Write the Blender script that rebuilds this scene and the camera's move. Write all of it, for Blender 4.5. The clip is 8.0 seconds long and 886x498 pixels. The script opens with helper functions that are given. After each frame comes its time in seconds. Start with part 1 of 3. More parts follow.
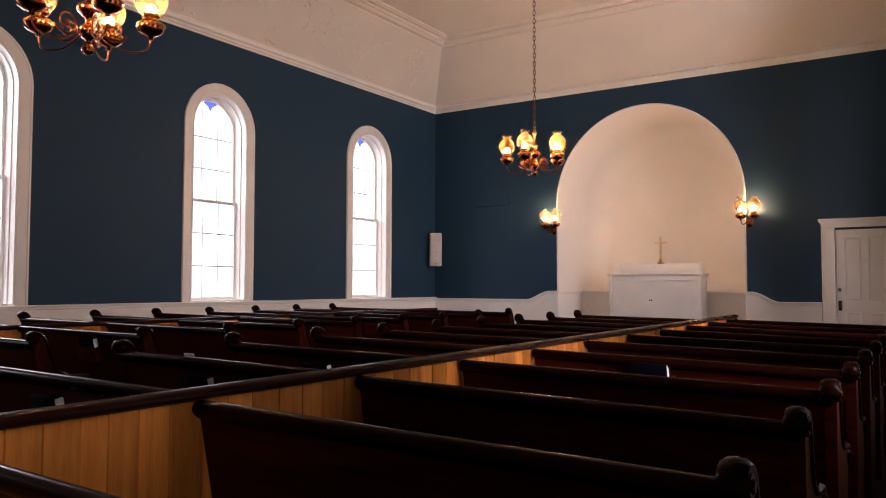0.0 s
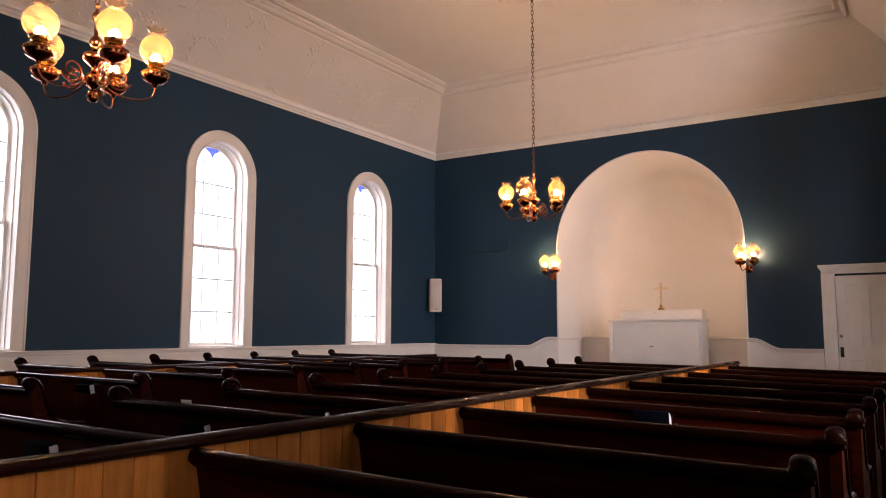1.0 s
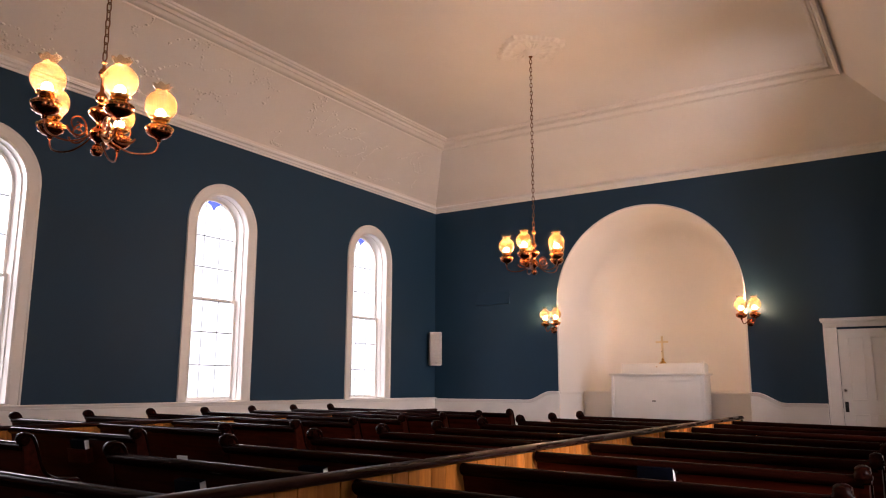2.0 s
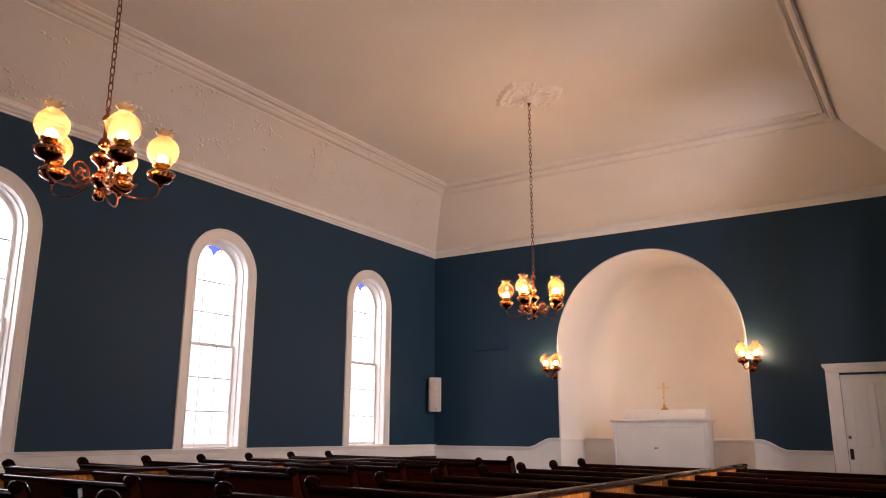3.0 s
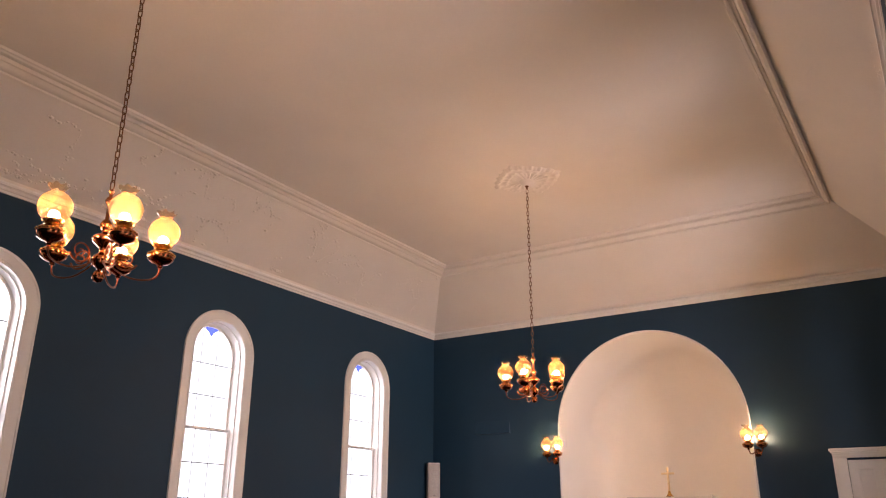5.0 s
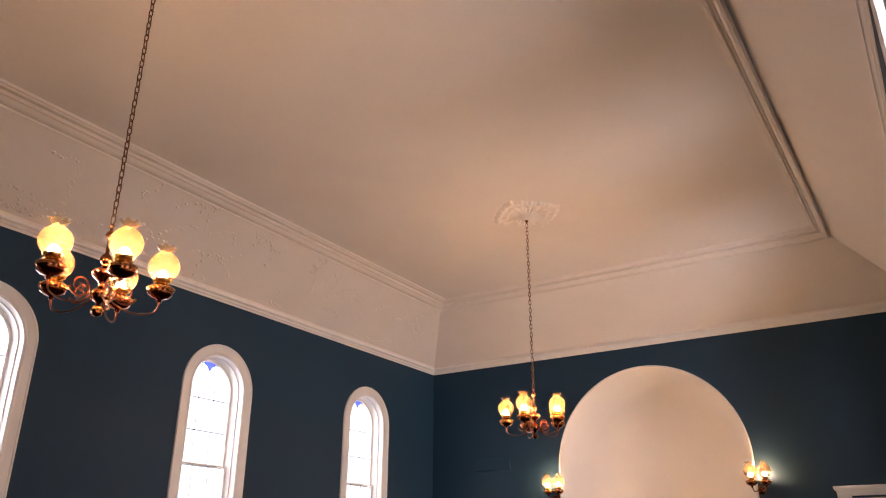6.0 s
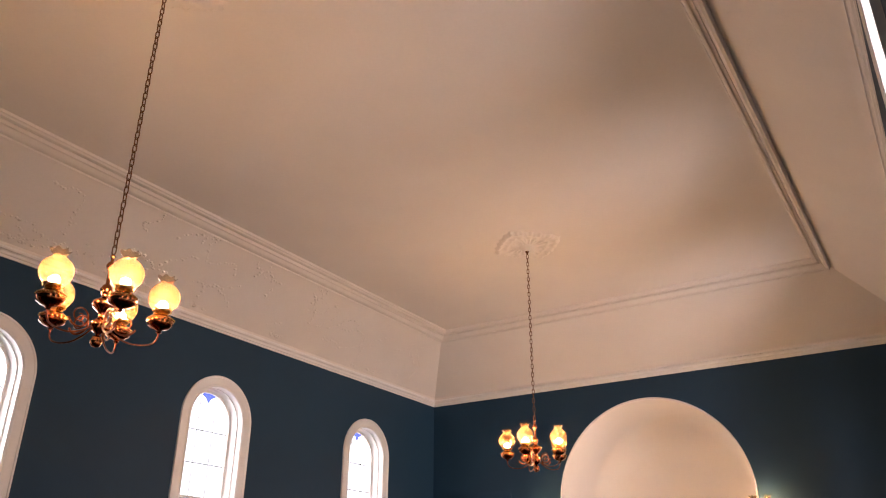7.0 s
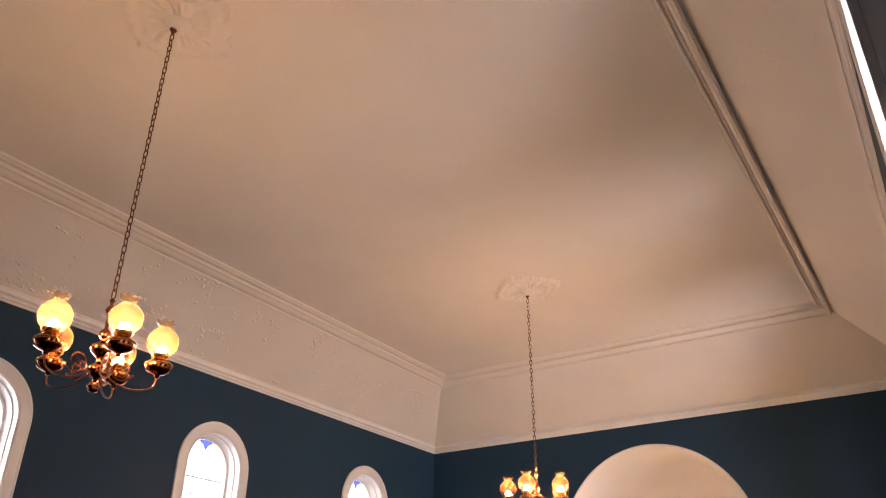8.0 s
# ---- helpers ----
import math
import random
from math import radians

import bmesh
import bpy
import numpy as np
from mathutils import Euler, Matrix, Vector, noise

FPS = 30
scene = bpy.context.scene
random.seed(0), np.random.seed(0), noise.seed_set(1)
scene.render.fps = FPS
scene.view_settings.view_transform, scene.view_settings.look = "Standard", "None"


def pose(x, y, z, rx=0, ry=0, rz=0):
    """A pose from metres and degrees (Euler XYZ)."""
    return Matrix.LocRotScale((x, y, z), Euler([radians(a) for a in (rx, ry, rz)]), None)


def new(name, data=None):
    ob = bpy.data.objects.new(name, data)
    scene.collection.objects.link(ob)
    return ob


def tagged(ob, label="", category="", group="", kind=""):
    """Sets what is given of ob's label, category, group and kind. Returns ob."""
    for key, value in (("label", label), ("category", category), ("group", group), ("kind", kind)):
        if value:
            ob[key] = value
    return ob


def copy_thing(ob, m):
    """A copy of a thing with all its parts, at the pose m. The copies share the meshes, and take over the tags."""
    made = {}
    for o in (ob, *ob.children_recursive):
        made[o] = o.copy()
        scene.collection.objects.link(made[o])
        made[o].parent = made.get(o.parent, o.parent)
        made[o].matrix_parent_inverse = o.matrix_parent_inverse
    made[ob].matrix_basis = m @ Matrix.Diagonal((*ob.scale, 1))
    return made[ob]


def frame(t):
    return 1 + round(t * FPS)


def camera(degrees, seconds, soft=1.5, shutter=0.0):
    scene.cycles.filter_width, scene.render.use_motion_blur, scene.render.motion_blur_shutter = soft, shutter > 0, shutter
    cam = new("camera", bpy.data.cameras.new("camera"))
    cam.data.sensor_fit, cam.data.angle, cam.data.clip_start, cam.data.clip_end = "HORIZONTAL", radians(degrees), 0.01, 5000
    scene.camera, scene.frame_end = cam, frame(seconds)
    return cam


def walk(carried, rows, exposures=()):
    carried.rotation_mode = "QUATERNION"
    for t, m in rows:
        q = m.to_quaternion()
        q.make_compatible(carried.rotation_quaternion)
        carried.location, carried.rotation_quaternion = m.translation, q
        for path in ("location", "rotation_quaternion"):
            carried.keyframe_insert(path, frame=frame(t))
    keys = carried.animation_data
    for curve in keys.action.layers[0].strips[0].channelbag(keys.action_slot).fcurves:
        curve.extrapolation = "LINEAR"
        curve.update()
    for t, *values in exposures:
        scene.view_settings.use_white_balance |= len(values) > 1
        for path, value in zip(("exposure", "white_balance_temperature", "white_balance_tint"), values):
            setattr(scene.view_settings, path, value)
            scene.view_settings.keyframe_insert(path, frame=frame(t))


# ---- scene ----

# ---------------- camera and walk ----------------
EYE = (0.0, 0.0, 1.3)
cam = camera(60.08, 8.0, 1.1)
# seconds, yaw, pitch, roll
PATH = [
    (0.0, 32.963, 2.763, -0.073), (0.5, 32.954, 4.365, -0.082), (1.0, 32.957, 6.175, -0.136), (1.5, 32.974, 8.204, -0.162),
    (3.0, 32.959, 13.477, -0.189), (3.5, 32.945, 14.955, -0.204), (4.0, 32.94, 16.506, -0.19), (4.5, 32.921, 18.073, -0.192),
    (6.0, 32.907, 22.111, -0.261), (6.5, 32.94, 23.255, -0.308), (7.0, 32.963, 24.419, -0.325), (7.5, 32.948, 25.785, -0.349),
    (8.0, 33.002, 27.731, -0.365)]
EXPOSURES = [(0.0, 0.38, 6700, 23), (1.5, 0.50, 6720, 23), (4.5, 0.50, 6750, 24), (8.0, 0.66, 6800, 22)]
walk(cam, [(t, pose(*EYE, 90 + p, 0, w) @ pose(0, 0, 0, 0, 0, -r)) for t, w, p, r in PATH], EXPOSURES)

# ---------------- plan ----------------
XL, XR, YB, YF = -9.684, 0.16, -4.0, 14.6      # inner faces of the four walls
AX = -4.787                                    # the room's axis
RAIL, ZC = 5.375, 6.283                         # picture rail, ceiling
TH = 0.36                                      # wall thickness
SILL, SPRING, OPEN, CASE = 1.05, 3.835, 0.545, 0.715
WIN_Y = [0.72, 4.555, 8.33, 12.18]           # west windows
WIN_E = [-0.36, 3.47, 7.30, 11.13]                           # east windows; -0.36 and 11.13 are unseen, added to let light in
AR, ASP, ABACK = 1.842, 3.0, 16.75             # niche: radius, springing, back

# ---------------- light ----------------
world = bpy.data.worlds.new("world")
scene.world = world
world.use_nodes = True
wn = world.node_tree
sky = wn.nodes.new("ShaderNodeTexSky")
sky.sky_type, sky.sun_disc, sky.sun_elevation, sky.sun_rotation = "NISHITA", False, radians(40), radians(200)
wn.links.new(sky.outputs[0], wn.nodes["Background"].inputs[0])
wn.nodes["Background"].inputs[1].default_value = 0.10
WINDOW_WEST, WINDOW_EAST = 220.0, (75.0, 330.0, 360.0, 430.0)  # east powers set window by window to balance the room's brightness
# east lamps tilt up and turn north as added fill for ceiling and niche
WEST_TILT, EAST_TILT, EAST_TURN = 60, -9, 30
BULB = 1520.0


def window_light(x, y, power, side, tilt, turn=0.0):
    la = bpy.data.lights.new("window_daylight", "AREA")
    la.shape, la.size, la.size_y, la.energy, la.color = "RECTANGLE", 1.5, 3.6, power, (1.0, 0.94, 0.91)
    ob = new("window_daylight", la)
    ob.matrix_world = pose(x - side * 1.9, y, 2.95 + tilt * 0.01, 90 - tilt, 0, -90 * side - turn)
    return ob


for yy in WIN_Y:
    window_light(XL - TH - 0.03, yy, WINDOW_WEST, 1, WEST_TILT)
# fill lamps set south of each east opening, two of them at unseen windows
for yy, power in zip(WIN_E, WINDOW_EAST):
    window_light(XR + TH + 0.03, yy - 1.0, power, -1, EAST_TILT, EAST_TURN)


def sky_backdrop(x, glow):
    """Plain bright overcast sky outside the windows of one side."""
    m = bpy.data.materials.new("overcast_sky_glow")
    m.use_nodes = True
    em = m.node_tree.nodes.new("ShaderNodeEmission")
    em.inputs[0].default_value, em.inputs[1].default_value = (0.95, 0.97, 1.0, 1), glow
    m.node_tree.links.new(em.outputs[0], m.node_tree.nodes["Material Output"].inputs[0])
    me = bpy.data.meshes.new("backdrop")
    me.from_pydata([(x, YB - 6, 0.5), (x, YF + 12, 0.5), (x, YF + 12, 12), (x, YB - 6, 12)], [], [(0, 1, 2, 3)])
    me.materials.append(m)
    tagged(new("backdrop", me), "plain bright overcast sky outside the windows", "sky", kind="structure")


sky_backdrop(XL - 4.0, 2.0)
sky_backdrop(XR + 4.0, 1.5)


# ---------------- materials ----------------
def material(name):
    m = bpy.data.materials.new(name)
    m.use_nodes = True
    return m, m.node_tree, m.node_tree.nodes["Principled BSDF"]


def surface(name, low, high, rough=0.5, metal=0.0, scale=3.0, fine=60.0, bump=0.15, depth=0.002, stretch=(1, 1, 1), each=0.0, coat=0.0, rough_var=0.12, place="Object", spec=0.5, ior=1.45):
    """A surface with two scales of variation: colour patches and fine relief."""
    m, nt, b = material(name)
    N, L = nt.nodes.new, nt.links.new
    tc, mp = N("ShaderNodeTexCoord"), N("ShaderNodeMapping")
    info = N("ShaderNodeObjectInfo")
    add = N("ShaderNodeVectorMath")
    add.operation = "MULTIPLY_ADD"
    comb = N("ShaderNodeCombineXYZ")
    for k in range(3):
        L(info.outputs["Random"], comb.inputs[k])
    L(comb.outputs[0], add.inputs[0])
    add.inputs[1].default_value = (17.0, 31.0, 23.0)
    L(tc.outputs[place], add.inputs[2])
    L(add.outputs[0], mp.inputs[0])
    mp.inputs["Scale"].default_value = stretch
    n1, n2 = N("ShaderNodeTexNoise"), N("ShaderNodeTexNoise")
    n1.inputs["Scale"].default_value, n1.inputs["Detail"].default_value = scale, 5
    n2.inputs["Scale"].default_value, n2.inputs["Detail"].default_value = fine, 4
    L(mp.outputs[0], n1.inputs[0]), L(mp.outputs[0], n2.inputs[0])
    mix = N("ShaderNodeMath")
    mix.operation = "MULTIPLY_ADD"
    L(n2.outputs[0], mix.inputs[0])
    mix.inputs[1].default_value = 0.35
    L(n1.outputs[0], mix.inputs[2])
    ramp = N("ShaderNodeValToRGB")
    ramp.color_ramp.elements[0].position, ramp.color_ramp.elements[1].position = 0.42, 0.93
    ramp.color_ramp.elements[0].color, ramp.color_ramp.elements[1].color = (*low, 1), (*high, 1)
    L(mix.outputs[0], ramp.inputs[0])
    hsv = N("ShaderNodeHueSaturation")
    val = N("ShaderNodeMapRange")
    val.inputs[3].default_value, val.inputs[4].default_value = 1 - each, 1 + each
    L(info.outputs["Random"], val.inputs[0])
    L(val.outputs[0], hsv.inputs["Value"])
    L(ramp.outputs[0], hsv.inputs["Color"])
    L(hsv.outputs[0], b.inputs["Base Color"])
    rr = N("ShaderNodeMapRange")
    rr.inputs[3].default_value, rr.inputs[4].default_value = max(rough - rough_var, 0.03), min(rough + rough_var, 1)
    L(n1.outputs[0], rr.inputs[0])
    L(rr.outputs[0], b.inputs["Roughness"])
    b.inputs["Metallic"].default_value = metal
    b.inputs["Coat Weight"].default_value = coat
    b.inputs["Specular IOR Level"].default_value = spec
    b.inputs["IOR"].default_value = ior
    b.inputs["Coat Roughness"].default_value = 0.15
    bp = N("ShaderNodeBump")
    bp.inputs["Strength"].default_value, bp.inputs["Distance"].default_value = bump, depth
    L(mix.outputs[0], bp.inputs["Height"])
    L(bp.outputs[0], b.inputs["Normal"])
    return m


NAVY = surface("navy_wall_paint", (0.0076, 0.033, 0.066), (0.0100, 0.040, 0.078), 0.6, spec=0.36, scale=1.2, fine=45, bump=0.25, depth=0.003)
PLASTER = surface("white_plaster", (0.70, 0.66, 0.62), (0.76, 0.72, 0.68), 0.7, scale=0.8, fine=28, bump=0.3, depth=0.004)
TRIM = surface("white_gloss_paint", (0.70, 0.69, 0.68), (0.77, 0.76, 0.75), 0.38, scale=2.5, fine=50, bump=0.12, depth=0.002)
NICHE = surface("cream_niche_plaster", (0.84, 0.82, 0.80), (0.89, 0.87, 0.85), 0.40, scale=1.0, fine=24, bump=0.25, depth=0.004)
PEW = surface("dark_stained_mahogany", (0.014, 0.0019, 0.0010), (0.052, 0.0076, 0.0030), 0.40, scale=2.2, fine=14, bump=0.2, depth=0.001, stretch=(1.2, 14, 14), each=0.3, spec=0.5, ior=1.15)
CAP = surface("dark_varnished_rail", (0.0045, 0.0010, 0.0007), (0.013, 0.0027, 0.0016), 0.2, scale=2.0, fine=12, bump=0.15, depth=0.001, stretch=(1.2, 12, 12), each=0.15, ior=1.13, rough_var=0.06)
CAPY = surface("dark_varnished_divider_cap", (0.009, 0.0020, 0.0014), (0.024, 0.0056, 0.0036), 0.28, scale=2.0, fine=12, bump=0.15, depth=0.001, stretch=(12, 1.2, 12), ior=1.11)
BOARD = surface("honey_pine_board", (0.40, 0.118, 0.018), (0.66, 0.235, 0.046), 0.45, scale=2.0, fine=16, bump=0.2, depth=0.001, stretch=(14, 14, 1.0), each=0.30, ior=1.15)
FLOOR = surface("dark_carpet", (0.010, 0.009, 0.011), (0.020, 0.018, 0.020), 0.95, scale=6, fine=220, bump=0.6, depth=0.004, spec=0.1)
COPPER = surface("polished_copper_brass", (0.26, 0.085, 0.033), (0.46, 0.165, 0.06), 0.17, metal=1.0, scale=14, fine=120, bump=0.05, depth=0.001)
AGED = surface("aged_copper", (0.085, 0.024, 0.011), (0.16, 0.048, 0.021), 0.34, metal=1.0, scale=14, fine=120, bump=0.05, depth=0.001)
GOLD = surface("gilt_brass", (0.62, 0.36, 0.10), (0.80, 0.52, 0.18), 0.25, metal=1.0, scale=14, fine=120, bump=0.05, depth=0.001)
# brass of the cross, its whitish highlight put into the base colour
LITGOLD = surface("pale_polished_brass", (0.78, 0.64, 0.42), (0.90, 0.78, 0.56), 0.3, metal=1.0, scale=14, fine=120, bump=0.05, depth=0.001)
CHAIN = surface("aged_brass_chain", (0.10, 0.045, 0.020), (0.22, 0.10, 0.045), 0.35, metal=1.0, scale=20, fine=90, bump=0.05, depth=0.001)
LEAD = surface("grey_window_lead", (0.10, 0.10, 0.105), (0.16, 0.16, 0.16), 0.6, scale=20, fine=90)
SPEAKER = surface("white_speaker_plastic", (0.52, 0.50, 0.49), (0.60, 0.58, 0.57), 0.5, scale=8, fine=300, bump=0.1)
GRILLE = surface("pale_metal_grille", (0.40, 0.38, 0.37), (0.50, 0.48, 0.46), 0.5, scale=30, fine=400, bump=0.8, depth=0.002)
BLACK = surface("black_iron", (0.012, 0.012, 0.012), (0.025, 0.024, 0.023), 0.4, metal=0.6, scale=20, fine=90)
STEEL = surface("brushed_nickel", (0.45, 0.44, 0.42), (0.6, 0.58, 0.55), 0.3, metal=1.0, scale=20, fine=90)
BOOKCLOTH = surface("navy_book_cloth", (0.0016, 0.0020, 0.0045), (0.0030, 0.0038, 0.0075), 0.75, scale=12, fine=300, bump=0.3, ior=1.08)
PAPER = surface("book_page_edges", (0.62, 0.62, 0.62), (0.75, 0.75, 0.74), 0.8, scale=30, fine=200, bump=0.3, stretch=(1, 40, 1))


def glass(name, tint, gloss_rough=0.05):
    m, nt, b = material(name)
    N, L = nt.nodes.new, nt.links.new
    nt.nodes.remove(b)
    tr, gl, mx, fr, no, mr = N("ShaderNodeBsdfTransparent"), N("ShaderNodeBsdfGlossy"), N("ShaderNodeMixShader"), N("ShaderNodeFresnel"), N("ShaderNodeTexNoise"), N("ShaderNodeMixRGB")
    no.inputs["Scale"].default_value = 9
    mr.inputs[1].default_value = (*[c * 0.88 for c in tint], 1)
    mr.inputs[2].default_value = (*tint, 1)
    L(no.outputs[0], mr.inputs[0]), L(mr.outputs[0], tr.inputs[0])
    gl.inputs["Roughness"].default_value = gloss_rough
    fr.inputs[0].default_value = 1.05
    L(fr.outputs[0], mx.inputs[0]), L(tr.outputs[0], mx.inputs[1]), L(gl.outputs[0], mx.inputs[2])
    L(mx.outputs[0], nt.nodes["Material Output"].inputs[0])
    return m


PANE = glass("clear_leaded_glass", (0.93, 0.95, 0.97), 0.2)
BLUEPANE = glass("cobalt_blue_glass", (0.34, 0.40, 1.0), 0.1)


def globe_material(name, low, high, tint, glow):
    """Thin amber frosted glass: lets its bulb through and glows with it."""
    m, nt, b = material(name)
    N, L = nt.nodes.new, nt.links.new
    nt.nodes.remove(b)
    tr, tl, gl, m1, m2, fr, no, mr = N("ShaderNodeBsdfTransparent"), N("ShaderNodeBsdfTranslucent"), N("ShaderNodeBsdfGlossy"), N("ShaderNodeMixShader"), N("ShaderNodeMixShader"), N("ShaderNodeFresnel"), N("ShaderNodeTexNoise"), N("ShaderNodeMapRange")
    tr.inputs[0].default_value = (*tint, 1)
    tl.inputs[0].default_value = (*glow, 1)
    gl.inputs["Roughness"].default_value = 0.15
    no.inputs["Scale"].default_value = 45
    mr.inputs[3].default_value, mr.inputs[4].default_value = low, high
    L(no.outputs[0], mr.inputs[0]), L(mr.outputs[0], m1.inputs[0])
    L(tr.outputs[0], m1.inputs[1]), L(tl.outputs[0], m1.inputs[2])
    fr.inputs[0].default_value = 1.06
    L(fr.outputs[0], m2.inputs[0]), L(m1.outputs[0], m2.inputs[1]), L(gl.outputs[0], m2.inputs[2])
    L(m2.outputs[0], nt.nodes["Material Output"].inputs[0])
    return m


def bulb_material():
    m, nt, b = material("glowing_bulb")
    em = nt.nodes.new("ShaderNodeEmission")
    em.inputs[0].default_value, em.inputs[1].default_value = (1.0, 0.67, 0.41, 1), BULB
    nt.links.new(em.outputs[0], nt.nodes["Material Output"].inputs[0])
    return m


GLOBEGLASS, BULBGLOW = globe_material("amber_etched_glass", 0.60, 0.72, (1.0, 0.88, 0.65), (0.0350, 0.0150, 0.0062)), bulb_material()
RUFFLE = globe_material("clear_ruffled_glass", 0.42, 0.68, (0.96, 0.90, 0.84), (0.30, 0.20, 0.10))


# ---------------- mesh helpers ----------------
def mesh_of(name, bm, mat, smooth=None):
    me = bpy.data.meshes.new(name)
    bmesh.ops.recalc_face_normals(bm, faces=bm.faces)
    bm.to_mesh(me)
    bm.free()
    me.materials.append(mat)
    if smooth is not None:
        me.shade_smooth()
        if smooth < 180:
            me.set_sharp_from_angle(angle=radians(smooth))
    return me


def part(name, bm, mat, parent=None, label="", at=None, smooth=35):
    ob = new(name, mesh_of(name, bm, mat, smooth))
    ob.parent = parent
    if at is not None:
        ob.matrix_basis = at
    return tagged(ob, label)


def again(src, parent, at):
    """Another piece on the same mesh."""
    ob = new(src.name.split(".")[0], src.data)
    ob.parent = parent
    ob.matrix_basis = at
    return ob


def thing(name, label, category, m=None, group="", kind=""):
    ob = new(name)
    ob.empty_display_size = 0.1
    if m is not None:
        ob.matrix_world = m
    return tagged(ob, label, category, group, kind)


def box(bm, x0, x1, y0, y1, z0, z1, bevel=0.0):
    r = bmesh.ops.create_cube(bm, size=1)
    bmesh.ops.transform(bm, matrix=Matrix.LocRotScale(((x0 + x1) / 2, (y0 + y1) / 2, (z0 + z1) / 2), None, (abs(x1 - x0), abs(y1 - y0), abs(z1 - z0))), verts=r["verts"])
    if bevel:
        es = {e for v in r["verts"] for e in v.link_edges}
        bmesh.ops.bevel(bm, geom=list(es), offset=bevel, segments=2, affect="EDGES", profile=0.5)
    return bm


def B():
    return bmesh.new()


def lathe(bm, profile, segs=24, at=(0, 0, 0), wave=None):
    """Turns (r, z) pairs about z. wave(angle, r, z) may shift r and z."""
    rings = []
    for r, z in profile:
        ring = []
        for k in range(segs):
            a = 2 * math.pi * k / segs
            rr, zz = wave(a, r, z) if wave else (r, z)
            ring.append(bm.verts.new((at[0] + rr * math.cos(a), at[1] + rr * math.sin(a), at[2] + zz)))
        rings.append(ring)
    for p, q in zip(rings, rings[1:]):
        for k in range(segs):
            bm.faces.new((p[k], p[(k + 1) % segs], q[(k + 1) % segs], q[k]))
    return bm


def tube(bm, pts, radius, segs=8, closed=False):
    """A round bar along points; radius a number or one for each point."""
    n = len(pts)
    pts = [Vector(p) for p in pts]
    rings, side = [], None
    for i, p in enumerate(pts):
        a = pts[(i - 1) % n] if closed or i > 0 else p
        c = pts[(i + 1) % n] if closed or i < n - 1 else p
        d = (c - a).normalized()
        if side is None:
            side = d.orthogonal().normalized()
        side = (side - d * side.dot(d)).normalized()
        up = d.cross(side)
        r = radius[i] if isinstance(radius, (list, tuple)) else radius
        rings.append([bm.verts.new(p + (side * math.cos(2 * math.pi * k / segs) + up * math.sin(2 * math.pi * k / segs)) * r) for k in range(segs)])
    for i in range(n if closed else n - 1):
        p, q = rings[i], rings[(i + 1) % n]
        for k in range(segs):
            bm.faces.new((p[k], p[(k + 1) % segs], q[(k + 1) % segs], q[k]))
    if not closed:
        bm.faces.new(rings[0][::-1])
        bm.faces.new(rings[-1])
    return bm


def loft(bm, rings, closed=True, ends=True):
    """Joins rows of points of equal length."""
    rows = [[bm.verts.new(p) for p in r] for r in rings]
    n = len(rows[0])
    for p, q in zip(rows, rows[1:]):
        for k in range(n if closed else n - 1):
            bm.faces.new((p[k], p[(k + 1) % n], q[(k + 1) % n], q[k]))
    if ends and closed:
        bm.faces.new(rows[0][::-1])
        bm.faces.new(rows[-1])
    return bm


def slab(outer, holes, place, depth):
    """A flat plate with holes from 2D outlines; place(u, v, w) gives the point, w from 0 to depth."""
    bm = B()
    edges = []
    for loop in (outer, *holes):
        vs = [bm.verts.new(place(u, v, 0)) for u, v in loop]
        edges += [bm.edges.new((a, b)) for a, b in zip(vs, vs[1:] + vs[:1])]
    r = bmesh.ops.triangle_fill(bm, use_beauty=True, use_dissolve=False, edges=edges)
    faces = [f for f in r["geom"] if isinstance(f, bmesh.types.BMFace)]
    ex = bmesh.ops.extrude_face_region(bm, geom=faces)
    shift = Vector(place(0, 0, depth)) - Vector(place(0, 0, 0))
    bmesh.ops.translate(bm, vec=shift, verts=[v for v in ex["geom"] if isinstance(v, bmesh.types.BMVert)])
    return bm


def arched(c, half, z0, spring, n=20):
    """Outline of a round-headed opening, from bottom left, counterclockwise."""
    return [(c - half, z0), (c + half, z0)] + [(c + half * math.cos(math.pi * k / n), spring + half * math.sin(math.pi * k / n)) for k in range(n + 1)]


def ring_sweep(bm, x0, x1, y0, y1, profile):
    """A moulding round a rectangle: profile of (inset, z), mitred at the corners; an inset may be given apart for west, ends and east."""
    rows = []
    for d, z in profile:
        w, f, e = d if isinstance(d, tuple) else (d, d, d)
        rows.append([(x0 + w, y0 + f, z), (x1 - e, y0 + f, z), (x1 - e, y1 - f, z), (x0 + w, y1 - f, z)])
    return loft(bm, rows, True, False)


def solid_sweep(bm, profile, path, place):
    """Sweeps a closed profile of (out, up) along a path of (u, v) on a wall; place(u, v, out) gives the point."""
    rings = []
    for i, (u, v) in enumerate(path):
        a, c = path[max(i - 1, 0)], path[min(i + 1, len(path) - 1)]
        du, dv = c[0] - a[0], c[1] - a[1]
        ln = math.hypot(du, dv)
        nu, nv = -dv / ln, du / ln
        rings.append([place(u + nu * h, v + nv * h, o) for o, h in profile])
    return loft(bm, rings)


# ---------------- the room ----------------
def left_place(u, v, w):
    return (XL - w, u, v)


def right_place(u, v, w):
    return (XR + w, u, v)


def front_place(u, v, w):
    return (u, YF + w, v)


